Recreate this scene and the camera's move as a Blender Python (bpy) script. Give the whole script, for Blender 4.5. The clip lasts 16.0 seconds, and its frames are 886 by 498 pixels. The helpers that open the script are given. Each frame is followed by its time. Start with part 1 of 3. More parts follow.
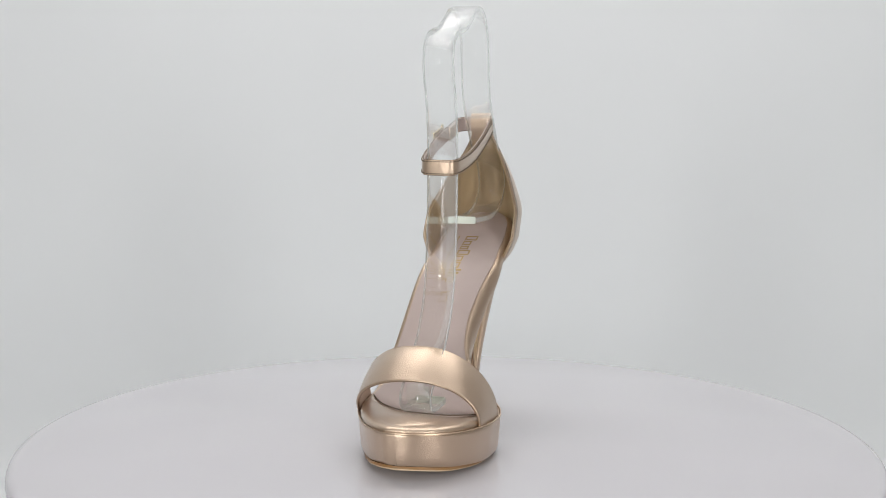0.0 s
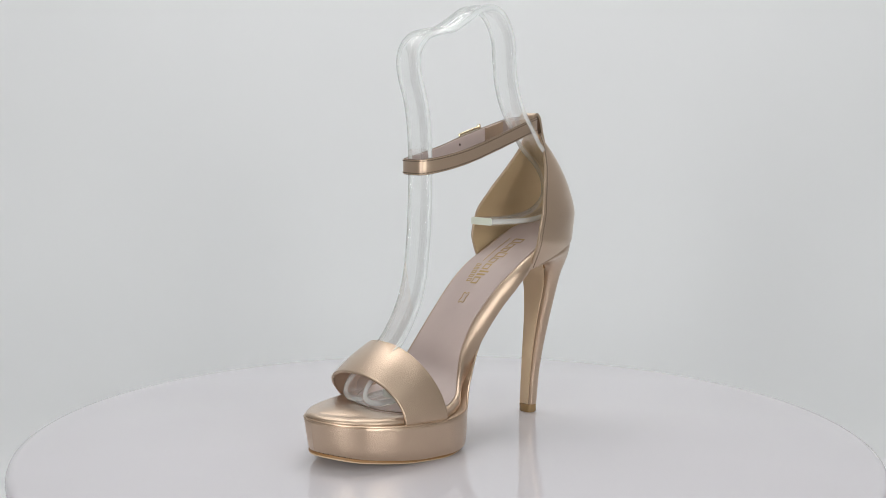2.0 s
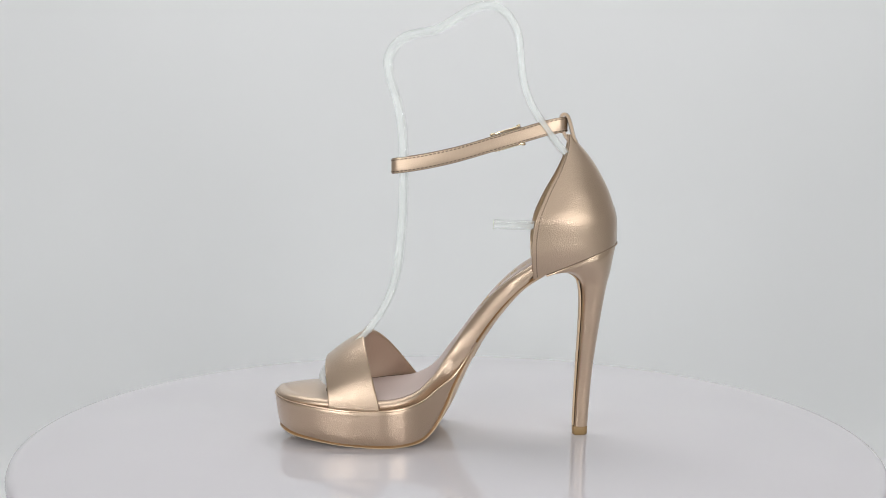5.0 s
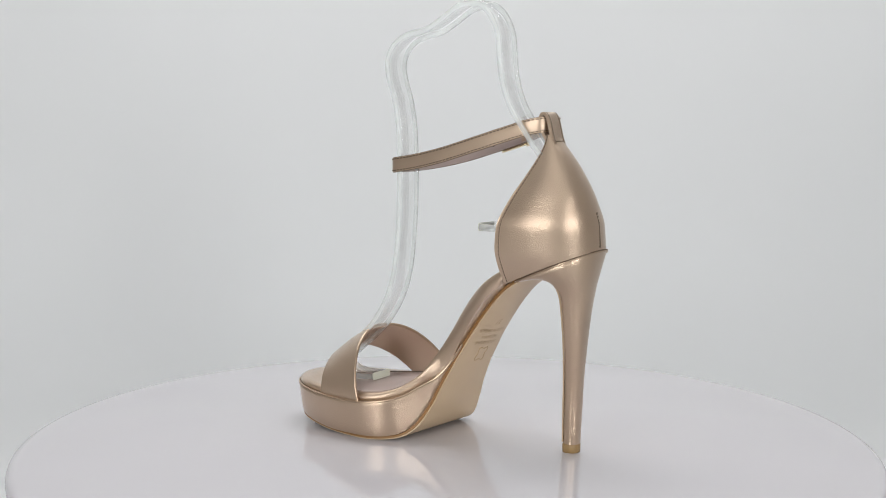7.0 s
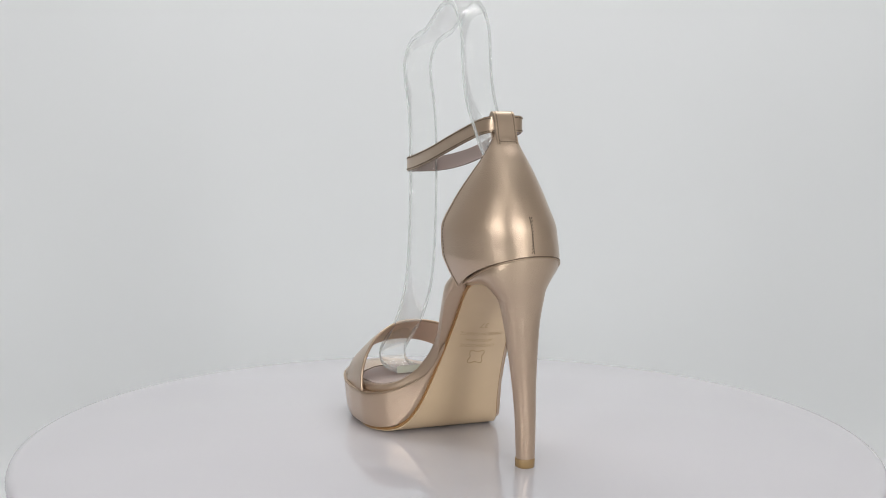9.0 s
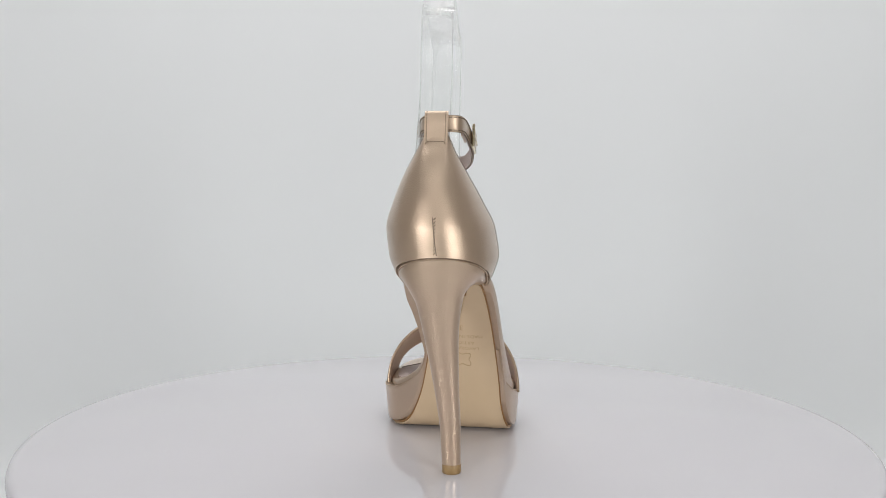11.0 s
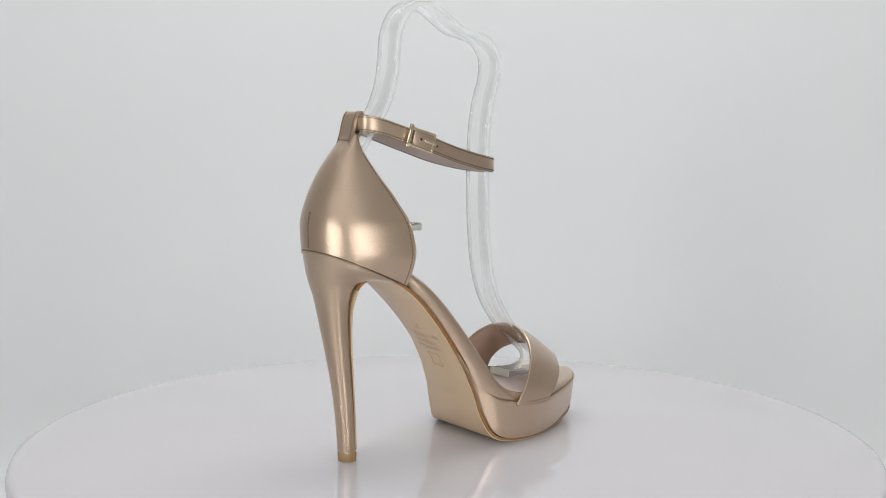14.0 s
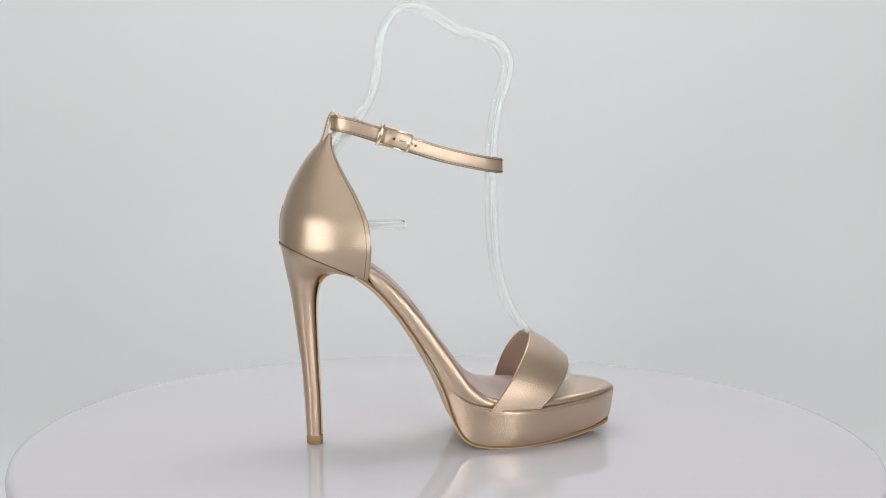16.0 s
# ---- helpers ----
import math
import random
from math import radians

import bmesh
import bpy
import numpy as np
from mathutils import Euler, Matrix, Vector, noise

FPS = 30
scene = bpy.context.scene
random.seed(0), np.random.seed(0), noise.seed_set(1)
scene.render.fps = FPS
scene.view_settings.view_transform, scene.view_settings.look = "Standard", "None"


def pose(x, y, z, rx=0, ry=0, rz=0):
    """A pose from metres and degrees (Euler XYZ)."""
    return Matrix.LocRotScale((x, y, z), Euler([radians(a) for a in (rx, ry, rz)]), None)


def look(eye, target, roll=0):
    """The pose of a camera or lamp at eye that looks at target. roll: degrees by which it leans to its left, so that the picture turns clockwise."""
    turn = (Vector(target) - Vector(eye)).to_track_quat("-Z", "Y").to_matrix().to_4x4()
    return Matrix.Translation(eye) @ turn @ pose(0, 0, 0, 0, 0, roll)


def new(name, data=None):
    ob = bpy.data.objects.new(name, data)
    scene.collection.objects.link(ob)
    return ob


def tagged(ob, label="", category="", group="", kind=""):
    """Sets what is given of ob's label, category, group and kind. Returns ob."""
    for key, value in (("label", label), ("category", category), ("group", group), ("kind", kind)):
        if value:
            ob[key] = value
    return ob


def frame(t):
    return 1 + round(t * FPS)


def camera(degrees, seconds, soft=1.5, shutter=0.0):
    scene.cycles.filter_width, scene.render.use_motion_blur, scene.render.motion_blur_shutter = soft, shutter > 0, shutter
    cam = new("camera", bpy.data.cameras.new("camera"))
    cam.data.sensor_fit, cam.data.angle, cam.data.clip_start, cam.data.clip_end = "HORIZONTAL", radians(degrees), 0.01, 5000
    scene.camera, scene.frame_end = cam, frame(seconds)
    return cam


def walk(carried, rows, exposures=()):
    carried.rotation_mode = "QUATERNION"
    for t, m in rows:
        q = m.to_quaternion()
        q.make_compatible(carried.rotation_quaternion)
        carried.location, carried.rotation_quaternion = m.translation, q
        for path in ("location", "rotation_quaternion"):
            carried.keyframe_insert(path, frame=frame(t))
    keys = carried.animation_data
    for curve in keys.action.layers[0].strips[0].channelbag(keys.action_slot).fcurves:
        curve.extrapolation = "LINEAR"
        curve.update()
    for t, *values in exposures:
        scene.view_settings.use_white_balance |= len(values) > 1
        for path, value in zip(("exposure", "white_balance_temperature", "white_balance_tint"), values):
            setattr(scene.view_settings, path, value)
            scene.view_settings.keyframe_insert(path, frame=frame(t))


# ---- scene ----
# camera on a stand before a turntable
EYE = Vector((0.0, -0.7599, 0.2006))
YAW, PITCH, ROLL = -0.0044, 0.1049, 0.343
WAY = Vector((math.sin(YAW) * math.cos(PITCH), math.cos(YAW) * math.cos(PITCH), -math.sin(PITCH)))
cam = camera(40.62, 16.0, 0.9)
walk(cam, [(0, look(EYE, EYE + WAY, ROLL)), (16, look(EYE, EYE + WAY, ROLL))])

# ---- light: a white tent lit by softboxes ----
scene.view_settings.exposure = 0.0
world = bpy.data.worlds.new("world")
scene.world = world
world.use_nodes = True
world.node_tree.nodes["Background"].inputs[0].default_value = (0.9, 0.95, 1.0, 1)
world.node_tree.nodes["Background"].inputs[1].default_value = 0.3


def softbox(name, eye, target, sx, sy, watts, colour=(1, 1, 1)):
    lamp = bpy.data.lights.new(name, "AREA")
    lamp.shape, lamp.size, lamp.size_y, lamp.energy, lamp.color = "RECTANGLE", sx, sy, watts, colour
    ob = new(name, lamp)
    ob.matrix_world = look(eye, target)
    return ob


softbox("softbox_top", (0, 0.44, 1.28), (0, 0.45, 0), 1.4, 0.5, 8.1, (1.0, 0.982, 0.98))
softbox("softbox_side", (-0.70, -1.32, 0.36), (0, 0, 0.16), 0.30, 0.54, 6.8, (0.97, 0.985, 0.995))
softbox("softbox_side", (0.70, -1.32, 0.36), (0, 0, 0.16), 0.30, 0.54, 6.8, (0.97, 0.985, 0.995))
softbox("softbox_front", (0, -1.15, 1.16), (0, 0, 0.1), 0.7, 0.3, 1.3, (1.0, 0.99, 0.985))


# ---- materials ----
def material(name, colour, rough=0.5, metal=0.0, coat=0.0, spec=0.5):
    m = bpy.data.materials.new(name)
    m.use_nodes = True
    b = m.node_tree.nodes["Principled BSDF"]
    b.inputs["Base Color"].default_value = (*colour, 1)
    b.inputs["Roughness"].default_value = rough
    b.inputs["Metallic"].default_value = metal
    b.inputs["Coat Weight"].default_value = coat
    b.inputs["Specular IOR Level"].default_value = spec
    return m, m.node_tree, b


def varied(tree, b, scale, dark, light, rough=None, detail=4.0):
    """Noise-driven colour and gloss, in metres of the thing."""
    co = tree.nodes.new("ShaderNodeTexCoord")
    no = tree.nodes.new("ShaderNodeTexNoise")
    no.inputs["Scale"].default_value, no.inputs["Detail"].default_value = scale, detail
    tree.links.new(co.outputs["Object"], no.inputs["Vector"])
    ramp = tree.nodes.new("ShaderNodeMix")
    ramp.data_type = "RGBA"
    ramp.inputs[6].default_value, ramp.inputs[7].default_value = (*dark, 1), (*light, 1)
    tree.links.new(no.outputs["Fac"], ramp.inputs[0])
    tree.links.new(ramp.outputs[2], b.inputs["Base Color"])
    if rough:
        mr = tree.nodes.new("ShaderNodeMapRange")
        mr.inputs[3].default_value, mr.inputs[4].default_value = rough
        tree.links.new(no.outputs["Fac"], mr.inputs[0])
        tree.links.new(mr.outputs[0], b.inputs["Roughness"])
    return co


def relief(tree, b, co, layers, distance=0.001):
    """Bump summed from (kind, scale, weight) layers."""
    last = None
    for kind, scale, weight in layers:
        t = tree.nodes.new("ShaderNodeTexNoise" if kind == "noise" else "ShaderNodeTexVoronoi")
        t.inputs["Scale"].default_value = scale
        tree.links.new(co.outputs["Object"], t.inputs["Vector"])
        bump = tree.nodes.new("ShaderNodeBump")
        bump.inputs["Strength"].default_value, bump.inputs["Distance"].default_value = weight, distance
        tree.links.new(t.outputs[0], bump.inputs["Height"])
        if last:
            tree.links.new(last.outputs[0], bump.inputs["Normal"])
        last = bump
    tree.links.new(last.outputs[0], b.inputs["Normal"])
    tree.links.new(last.outputs[0], b.inputs["Coat Normal"])


def leather(name, dark, light, rough, grain=0.35):
    m, tree, b = material(name, light, 0.4, 0.85, 0.7)
    b.inputs["Coat Roughness"].default_value, b.inputs["Coat IOR"].default_value = 0.3, 1.75
    co = varied(tree, b, 60, dark, light, rough)
    relief(tree, b, co, [("cells", 1600, grain), ("cells", 850, grain * 0.4), ("noise", 80, 0.06)], 0.0003)
    return m


GOLD = leather("gold_leather", (0.51, 0.376, 0.263), (0.572, 0.424, 0.30), (0.28, 0.35), 0.33)
GOLD_SMOOTH = leather("smooth_gold_leather", (0.525, 0.386, 0.27), (0.572, 0.424, 0.30), (0.29, 0.36), 0.26)
PIPING, _t, _b = material("gold_piping", (0.54, 0.41, 0.30), 0.36, 1.0)
BRASS, _t, _b = material("polished_brass", (0.84, 0.72, 0.50), 0.14, 1.0)
FOIL, _t, _b = material("gold_foil_print", (0.42, 0.30, 0.12), 0.38, 0.75)


def plain(name, dark, light, rough, scale=70, grain=0.15, fine=1500):
    m, tree, b = material(name, light, 0.5)
    co = varied(tree, b, scale, dark, light, rough)
    relief(tree, b, co, [("noise", fine, grain), ("noise", fine / 10, grain)], 0.0005)
    return m


LINER = plain("pink_lining", (0.47, 0.375, 0.34), (0.52, 0.42, 0.385), (0.45, 0.55))
PEACH = plain("peach_lining", (0.53, 0.385, 0.29), (0.59, 0.435, 0.335), (0.42, 0.52))
TAN_LINING = plain("tan_lining", (0.45, 0.325, 0.185), (0.50, 0.37, 0.22), (0.42, 0.52))
SOLE = plain("tan_sole_leather", (0.58, 0.43, 0.27), (0.66, 0.50, 0.33), (0.34, 0.46), 40)
EDGE = plain("brown_sole_edge", (0.26, 0.13, 0.04), (0.36, 0.19, 0.07), (0.35, 0.5))
STAMP = plain("stamped_leather", (0.45, 0.31, 0.17), (0.51, 0.36, 0.21), (0.5, 0.6))
RUBBER = plain("heel_tip_plastic", (0.30, 0.19, 0.08), (0.36, 0.23, 0.10), (0.4, 0.5))
THREAD = plain("brown_thread", (0.11, 0.075, 0.045), (0.19, 0.135, 0.09), (0.6, 0.7))
RAW_EDGE = plain("dark_cut_edge", (0.13, 0.085, 0.05), (0.20, 0.13, 0.08), (0.45, 0.6))
# near-black that paints the shade inside punched holes
HOLE_SHADE, _t, _b = material("hole_shade", (0.05, 0.03, 0.02), 0.8)
TABLE, _t, _b = material("white_acrylic", (0.76, 0.75, 0.79), 0.13)
relief(_t, _b, varied(_t, _b, 8, (0.605, 0.588, 0.615), (0.635, 0.618, 0.645), (0.045, 0.075)), [("noise", 40, 0.012)], 0.0005)
# for the unseen walls: warm grey that darkens what the gold mirrors
GREY = plain("unseen_grey_wall", (0.33, 0.316, 0.303), (0.38, 0.365, 0.35), (0.8, 0.9), 3, 0.05, 900)
TENT = plain("white_tent_fabric", (0.793, 0.808, 0.812), (0.822, 0.832, 0.836), (0.8, 0.9), 3, 0.05, 900)
CLEAR, _t, _b = material("clear_acrylic", (0.98, 0.99, 0.985), 0.02)
_b.inputs["Transmission Weight"].default_value, _b.inputs["IOR"].default_value = 1.0, 1.45
_see, _mix = _t.nodes.new("ShaderNodeBsdfTransparent"), _t.nodes.new("ShaderNodeMixShader")
_see.inputs[0].default_value, _mix.inputs[0].default_value = (0.99, 0.993, 0.99, 1), 0.3
_t.links.new(_see.outputs[0], _mix.inputs[1])
_t.links.new(_b.outputs[0], _mix.inputs[2])
_t.links.new(_mix.outputs[0], _t.nodes["Material Output"].inputs[0])
# whitish skin that paints the bright light lines on the acrylic's edges
EDGE_GLINT, _t, _b = material("white_edge_glint", (0.96, 0.975, 0.967), 0.16)
_see, _mix = _t.nodes.new("ShaderNodeBsdfTransparent"), _t.nodes.new("ShaderNodeMixShader")
_see.inputs[0].default_value, _mix.inputs[0].default_value = (0.98, 0.99, 0.985, 1), 0.28
_t.links.new(_see.outputs[0], _mix.inputs[1])
_t.links.new(_b.outputs[0], _mix.inputs[2])
_t.links.new(_mix.outputs[0], _t.nodes["Material Output"].inputs[0])
FROST = plain("sawn_acrylic_edge", (0.66, 0.69, 0.58), (0.74, 0.77, 0.66), (0.35, 0.45), 200)
MM = 0.001


# ---- shape helpers (plans in millimetres) ----
def smooth(pairs):
    """A monotone cubic curve through (x, y) pairs."""
    p = sorted(pairs)
    x, y = np.array([a for a, _ in p], float), np.array([b for _, b in p], float)
    h = np.diff(x)
    d = np.diff(y) / h
    m = np.zeros(len(x))
    m[0], m[-1] = d[0], d[-1]
    for i in range(1, len(x) - 1):
        if d[i - 1] * d[i] > 0:
            w1, w2 = 2 * h[i] + h[i - 1], h[i] + 2 * h[i - 1]
            m[i] = (w1 + w2) / (w1 / d[i - 1] + w2 / d[i])

    def at(q):
        q = np.clip(np.asarray(q, float), x[0], x[-1])
        i = np.clip(np.searchsorted(x, q) - 1, 0, len(h) - 1)
        t = (q - x[i]) / h[i]
        return ((1 + 2 * t) * (1 - t) ** 2 * y[i] + t * (1 - t) ** 2 * h[i] * m[i]
                + t * t * (3 - 2 * t) * y[i + 1] + t * t * (t - 1) * h[i] * m[i + 1])
    return at


def path(points, n, closed=False):
    """n points at even steps along a Catmull-Rom line through points."""
    p = np.array(points, float)
    p = np.vstack([p[-1], p, p[0], p[1]]) if closed else np.vstack([2 * p[0] - p[1], p, 2 * p[-1] - p[-2]])
    out = []
    for i in range(1, len(p) - 2):
        for t in np.linspace(0, 1, 24, endpoint=False):
            a, b, c, d = p[i - 1:i + 3]
            out.append(0.5 * (2 * b + (c - a) * t + (2 * a - 5 * b + 4 * c - d) * t * t + (3 * b - a - 3 * c + d) * t ** 3))
    if not closed:
        out.append(p[-2])
    out = np.array(out if not closed else out + [out[0]])
    s = np.concatenate([[0], np.cumsum(np.linalg.norm(np.diff(out, axis=0), axis=1))])
    q = np.linspace(0, s[-1], n, endpoint=not closed)
    return np.stack([np.interp(q, s, out[:, k]) for k in range(out.shape[1])], 1)


def part(name, mesh, mat, parent, label="", smoothed=True, kind=""):
    """Links (vertices in mm, faces) as one mesh under a thing or part."""
    me = bpy.data.meshes.new(name)
    me.from_pydata([tuple(v * MM for v in co) for co in mesh[0]], [], [tuple(int(i) for i in f) for f in mesh[1]])
    bm = bmesh.new()
    bm.from_mesh(me)
    bmesh.ops.remove_doubles(bm, verts=bm.verts, dist=1e-6)
    bmesh.ops.recalc_face_normals(bm, faces=bm.faces)
    bm.to_mesh(me)
    bm.free()
    if smoothed:
        me.shade_smooth()
        me.set_sharp_from_angle(angle=radians(48))
    me.materials.append(mat)
    ob = new(name, me)
    ob.parent = parent
    return tagged(ob, label, kind=kind)


def join(meshes):
    v, f = [], []
    for mv, mf in meshes:
        f += [tuple(i + len(v) for i in face) for face in mf]
        v += [tuple(p) for p in mv]
    return v, f


def grid_faces(n, m, start=0, wrap=False):
    return [(start + i * m + j, start + i * m + (j + 1) % m, start + (i + 1) * m + (j + 1) % m, start + (i + 1) * m + j)
            for i in range(n - 1) for j in range(m if wrap else m - 1)]


def normals(g):
    a, b = np.gradient(g, axis=0), np.gradient(g, axis=1)
    n = np.cross(a, b)
    return n / np.maximum(np.linalg.norm(n, axis=2, keepdims=True), 1e-9)


def shell(g, thick, flip=1):
    """A solid sheet from the grid g (n, m, 3), thickened by thick to its back."""
    n, m = g.shape[:2]
    back = g - normals(g) * thick * flip
    f = grid_faces(n, m) + [tuple(reversed(q)) for q in grid_faces(n, m, n * m)]
    k = n * m
    rim = [(i, 0) for i in range(n)] + [(n - 1, j) for j in range(1, m)] + [(i, m - 1) for i in range(n - 2, -1, -1)] + [(0, j) for j in range(m - 2, 0, -1)]
    ids = [i * m + j for i, j in rim]
    f += [(a, b, b + k, a + k) for a, b in zip(ids, ids[1:] + ids[:1])]
    return [tuple(p) for p in np.vstack([g.reshape(-1, 3), back.reshape(-1, 3)])], f


def loft(rings, cap_start=True, cap_end=True):
    """Closed rings of equal count, joined in order."""
    r = np.array(rings)
    n, m = r.shape[:2]
    f = grid_faces(n, m, 0, True)
    if cap_start:
        f.append(tuple(range(m)))
    if cap_end:
        f.append(tuple(range((n - 1) * m, n * m)))
    return [tuple(p) for p in r.reshape(-1, 3)], f


def tube(p, radius, sides=8, closed=False):
    p = np.array(p, float)
    t = np.gradient(p, axis=0) if not closed else np.roll(p, -1, 0) - np.roll(p, 1, 0)
    t /= np.linalg.norm(t, axis=1, keepdims=True)
    up = np.array([0.13, 0.31, 0.94])
    a = np.cross(t, up)
    a /= np.linalg.norm(a, axis=1, keepdims=True)
    b = np.cross(t, a)
    rings = [[p[i] + radius * (math.cos(k) * a[i] + math.sin(k) * b[i]) for k in np.linspace(0, 2 * math.pi, sides, endpoint=False)] for i in range(len(p))]
    if closed:
        rings.append(rings[0])
    return loft(rings, not closed, not closed)


def block(c, ax, ay, az, bevel=0.2):
    """A chamfered block at c with half-axes ax, ay, az."""
    c, ax, ay, az = (np.array(q, float) for q in (c, ax, ay, az))
    k = [1 - min(bevel / max(np.linalg.norm(q), 1e-6), 0.45) for q in (ax, ay, az)]
    rings = []
    for w, z in ((0, -1), (1, -k[2]), (1, k[2]), (0, 1)):
        r = []
        for sx, sy in ((-1, -1), (1, -1), (1, 1), (-1, 1)):
            ex, ey = (1, 1) if w else (k[0], k[1])
            r.append(c + ax * sx * ex + ay * sy * ey + az * z)
        rings.append(r)
    return loft(rings)


def stitches(p, up, long=1.5, gap=0.75, wide=0.32, lift=0.12):
    """Thread stitches along a line p with surface normals up."""
    p, up = np.array(p, float), np.array(up, float)
    s = np.concatenate([[0], np.cumsum(np.linalg.norm(np.diff(p, axis=0), axis=1))])
    made = []
    for q in np.arange(gap, s[-1] - long, long + gap):
        a = np.array([np.interp(q, s, p[:, k]) for k in range(3)])
        b = np.array([np.interp(q + long, s, p[:, k]) for k in range(3)])
        n = np.array([np.interp(q, s, up[:, k]) for k in range(3)])
        n /= np.linalg.norm(n)
        t = (b - a) / 2
        w = np.cross(t, n)
        w *= wide / np.linalg.norm(w)
        made.append(block((a + b) / 2 + n * lift, t, w, n * 0.22, 0.12))
    return join(made)


# ---- the shoe's plan, in mm: x to the toe, y to its inner side, z up from the table ----
LEFT = smooth([(-102, 2), (-99, 12), (-92, 19), (-80, 23), (-66, 24), (-56, 23.6), (-44, 23.6), (-32, 20.4), (-21, 17), (-11, 14.6), (-4, 15), (3, 18.4), (10, 24.4), (18, 32), (26, 37), (40, 41.6), (55, 42.2), (72, 40.8),
               (85, 38), (95, 33.3), (103, 26), (108, 17.5), (110.4, 10), (111, 4)])
RIGHT = smooth([(-102, -2), (-99, -12), (-92, -20), (-80, -25), (-66, -27.6), (-56, -29), (-48, -31.6), (-40, -33.2), (-28, -35), (-15, -37), (-3, -39.5), (8, -41.8), (20, -43.2), (33, -43.6), (47, -41.5), (60, -37.5),
                (75.6, -31), (94, -21), (103, -13.5), (108, -7.5), (110.6, -2.5), (111, 3)])
PLAT_LEFT = smooth([(-19, 12.4), (-14, 13.4), (-9, 15.6), (-3, 20), (3, 25.2), (10, 31.4), (18, 37.8), (26, 42.2), (40, 45.2), (55, 45.2), (72, 42.8), (85, 38.8), (95, 33.8), (103, 26), (108, 17.5), (110.4, 10), (111, 4)])
PLAT_RIGHT = smooth([(-19, -33.6), (-14, -34.8), (-9, -36), (-3, -37.8), (8, -41.8), (20, -44.6), (33, -45.6), (47, -43), (60, -38.3), (75.6, -31), (94, -21), (103, -13.5), (108, -7.5), (110.6, -2.5), (111, 3)])
TOP = smooth([(-102, 138), (-90, 133), (-80, 128.5), (-66, 120.5), (-54, 113.5), (-41, 104.5), (-30, 94), (-16, 76.5), (-2, 56), (9, 40), (20, 32), (35, 29), (50, 28.7), (70, 29.5), (90, 30.3), (111, 31)])
SEAM = smooth([(-19, 61.5), (-14, 53), (-9, 45), (-4, 38.6), (3, 33.5), (10, 29), (20, 26.2), (35, 24.6), (50, 24.3), (72, 25.2), (92, 26.6), (111, 28)])
FRONT = smooth([(-9, 38), (-4, 34.5), (3, 31.5), (10, 28), (20, 25.6), (35, 24), (50, 23.7), (111, 27)])


# the sole's line from the toe, along the arch and down the front of the heel: x, z, inner and outer edge
SOLE_LINE = [(108, 6.6, 7, 0), (107.2, 6.5, 12, -4), (104.8, 6.2, 18, -8.5), (100, 5.4, 25.5, -13.6), (92.5, 4.2, 31.5, -19.4), (80, 2.7, 36.5, -26.5), (65, 1.0, 39.5, -33), (50, 0.2, 41, -38.5), (35, 0, 41.2, -42), (22, 0.5, 37, -42), (13.6, 1.8, 32.2, -41),
             (7.8, 4.7, 28.4, -39.7), (2.8, 10.5, 24.2, -38), (-2.6, 22, 19.4, -35.8), (-6.9, 34, 16, -35), (-17.2, 55.5, 12, -33), (-31, 77, 11, -30.5), (-45, 94, 12.6, -27.8), (-56.6, 103.3, 14.4, -25.5),
             (-66, 107.4, 13.5, -22), (-74, 107.8, 11.4, -19.4), (-80, 104.5, 9, -18), (-82.8, 98, 7, -17.2), (-83.8, 88, 5.8, -15), (-83.4, 70, 2.0, -13.9), (-82.5, 50, -1.0, -14), (-81.5, 28, -3.0, -14.2), (-80.8, 6.2, -4.3, -14.5)]


def sole_rows(n=150):
    return path(SOLE_LINE, n)


def sole_frame(rows):
    d = np.gradient(rows[:, :2], axis=0)
    d /= np.linalg.norm(d, axis=1, keepdims=True)
    return np.stack([-d[:, 1], d[:, 0]], 1) * -1  # away from the foot is minus this


_rows = sole_rows(400)
_inner = _rows[:, :2] + sole_frame(_rows) * 2.0
_inner = _inner[: int(np.argmin(_inner[:, 0] > -73))]
_inner = _inner[np.argsort(_inner[:, 0])]


def INNER(x):
    """Height of the sole's upper face."""
    return np.interp(x, _inner[:, 0], _inner[:, 1])


def UNDER(x):
    return np.minimum(INNER(x), SEAM(x) - 1.0)


def ARCH(x):
    """Underside of the footbed: the sole behind, the platform's top in front."""
    k = np.clip((-50 - x) / 7, 0, 1)
    low = np.minimum(np.maximum(INNER(x), FRONT(x)), TOP(x) - 4)
    return low + (TOP(x) - 4.5 - low) * k * k * (3 - 2 * k)


def outline(x0, x1, n, inset=0.0, left=LEFT, right=RIGHT):
    """Left and right plan points at n stations from x0 to x1, moved inwards by inset."""
    u = np.linspace(0, 1, n)
    x = x0 + (x1 - x0) * (0.5 - 0.5 * np.cos(u * math.pi))
    yl, yr = left(x), right(x)
    mid, half = (yl + yr) / 2, np.maximum((yl - yr) / 2 - inset, 0.05)
    xs = x0 + inset + (x - x0) * (x1 - x0 - 2 * inset) / (x1 - x0)
    return xs, mid + half, mid - half


def tilt(x):
    """How far the waist leans to the outer side."""
    return 0.072 * np.exp(-((x + 20) / 26) ** 2)


def skew(x):
    """How far the sole's bend runs aslant, forward on the inner side."""
    return 0.055 * np.exp(-((x - 3) / 11) ** 2)


BED_CROWN = smooth([(-102, -0.6), (-20, -0.6), (-8, 0.8), (5, 3.4), (20, 4.4), (38, 2.2), (55, 0.5), (70, 0.5), (82, 2.0), (95, 3.0), (111, 1.4)])


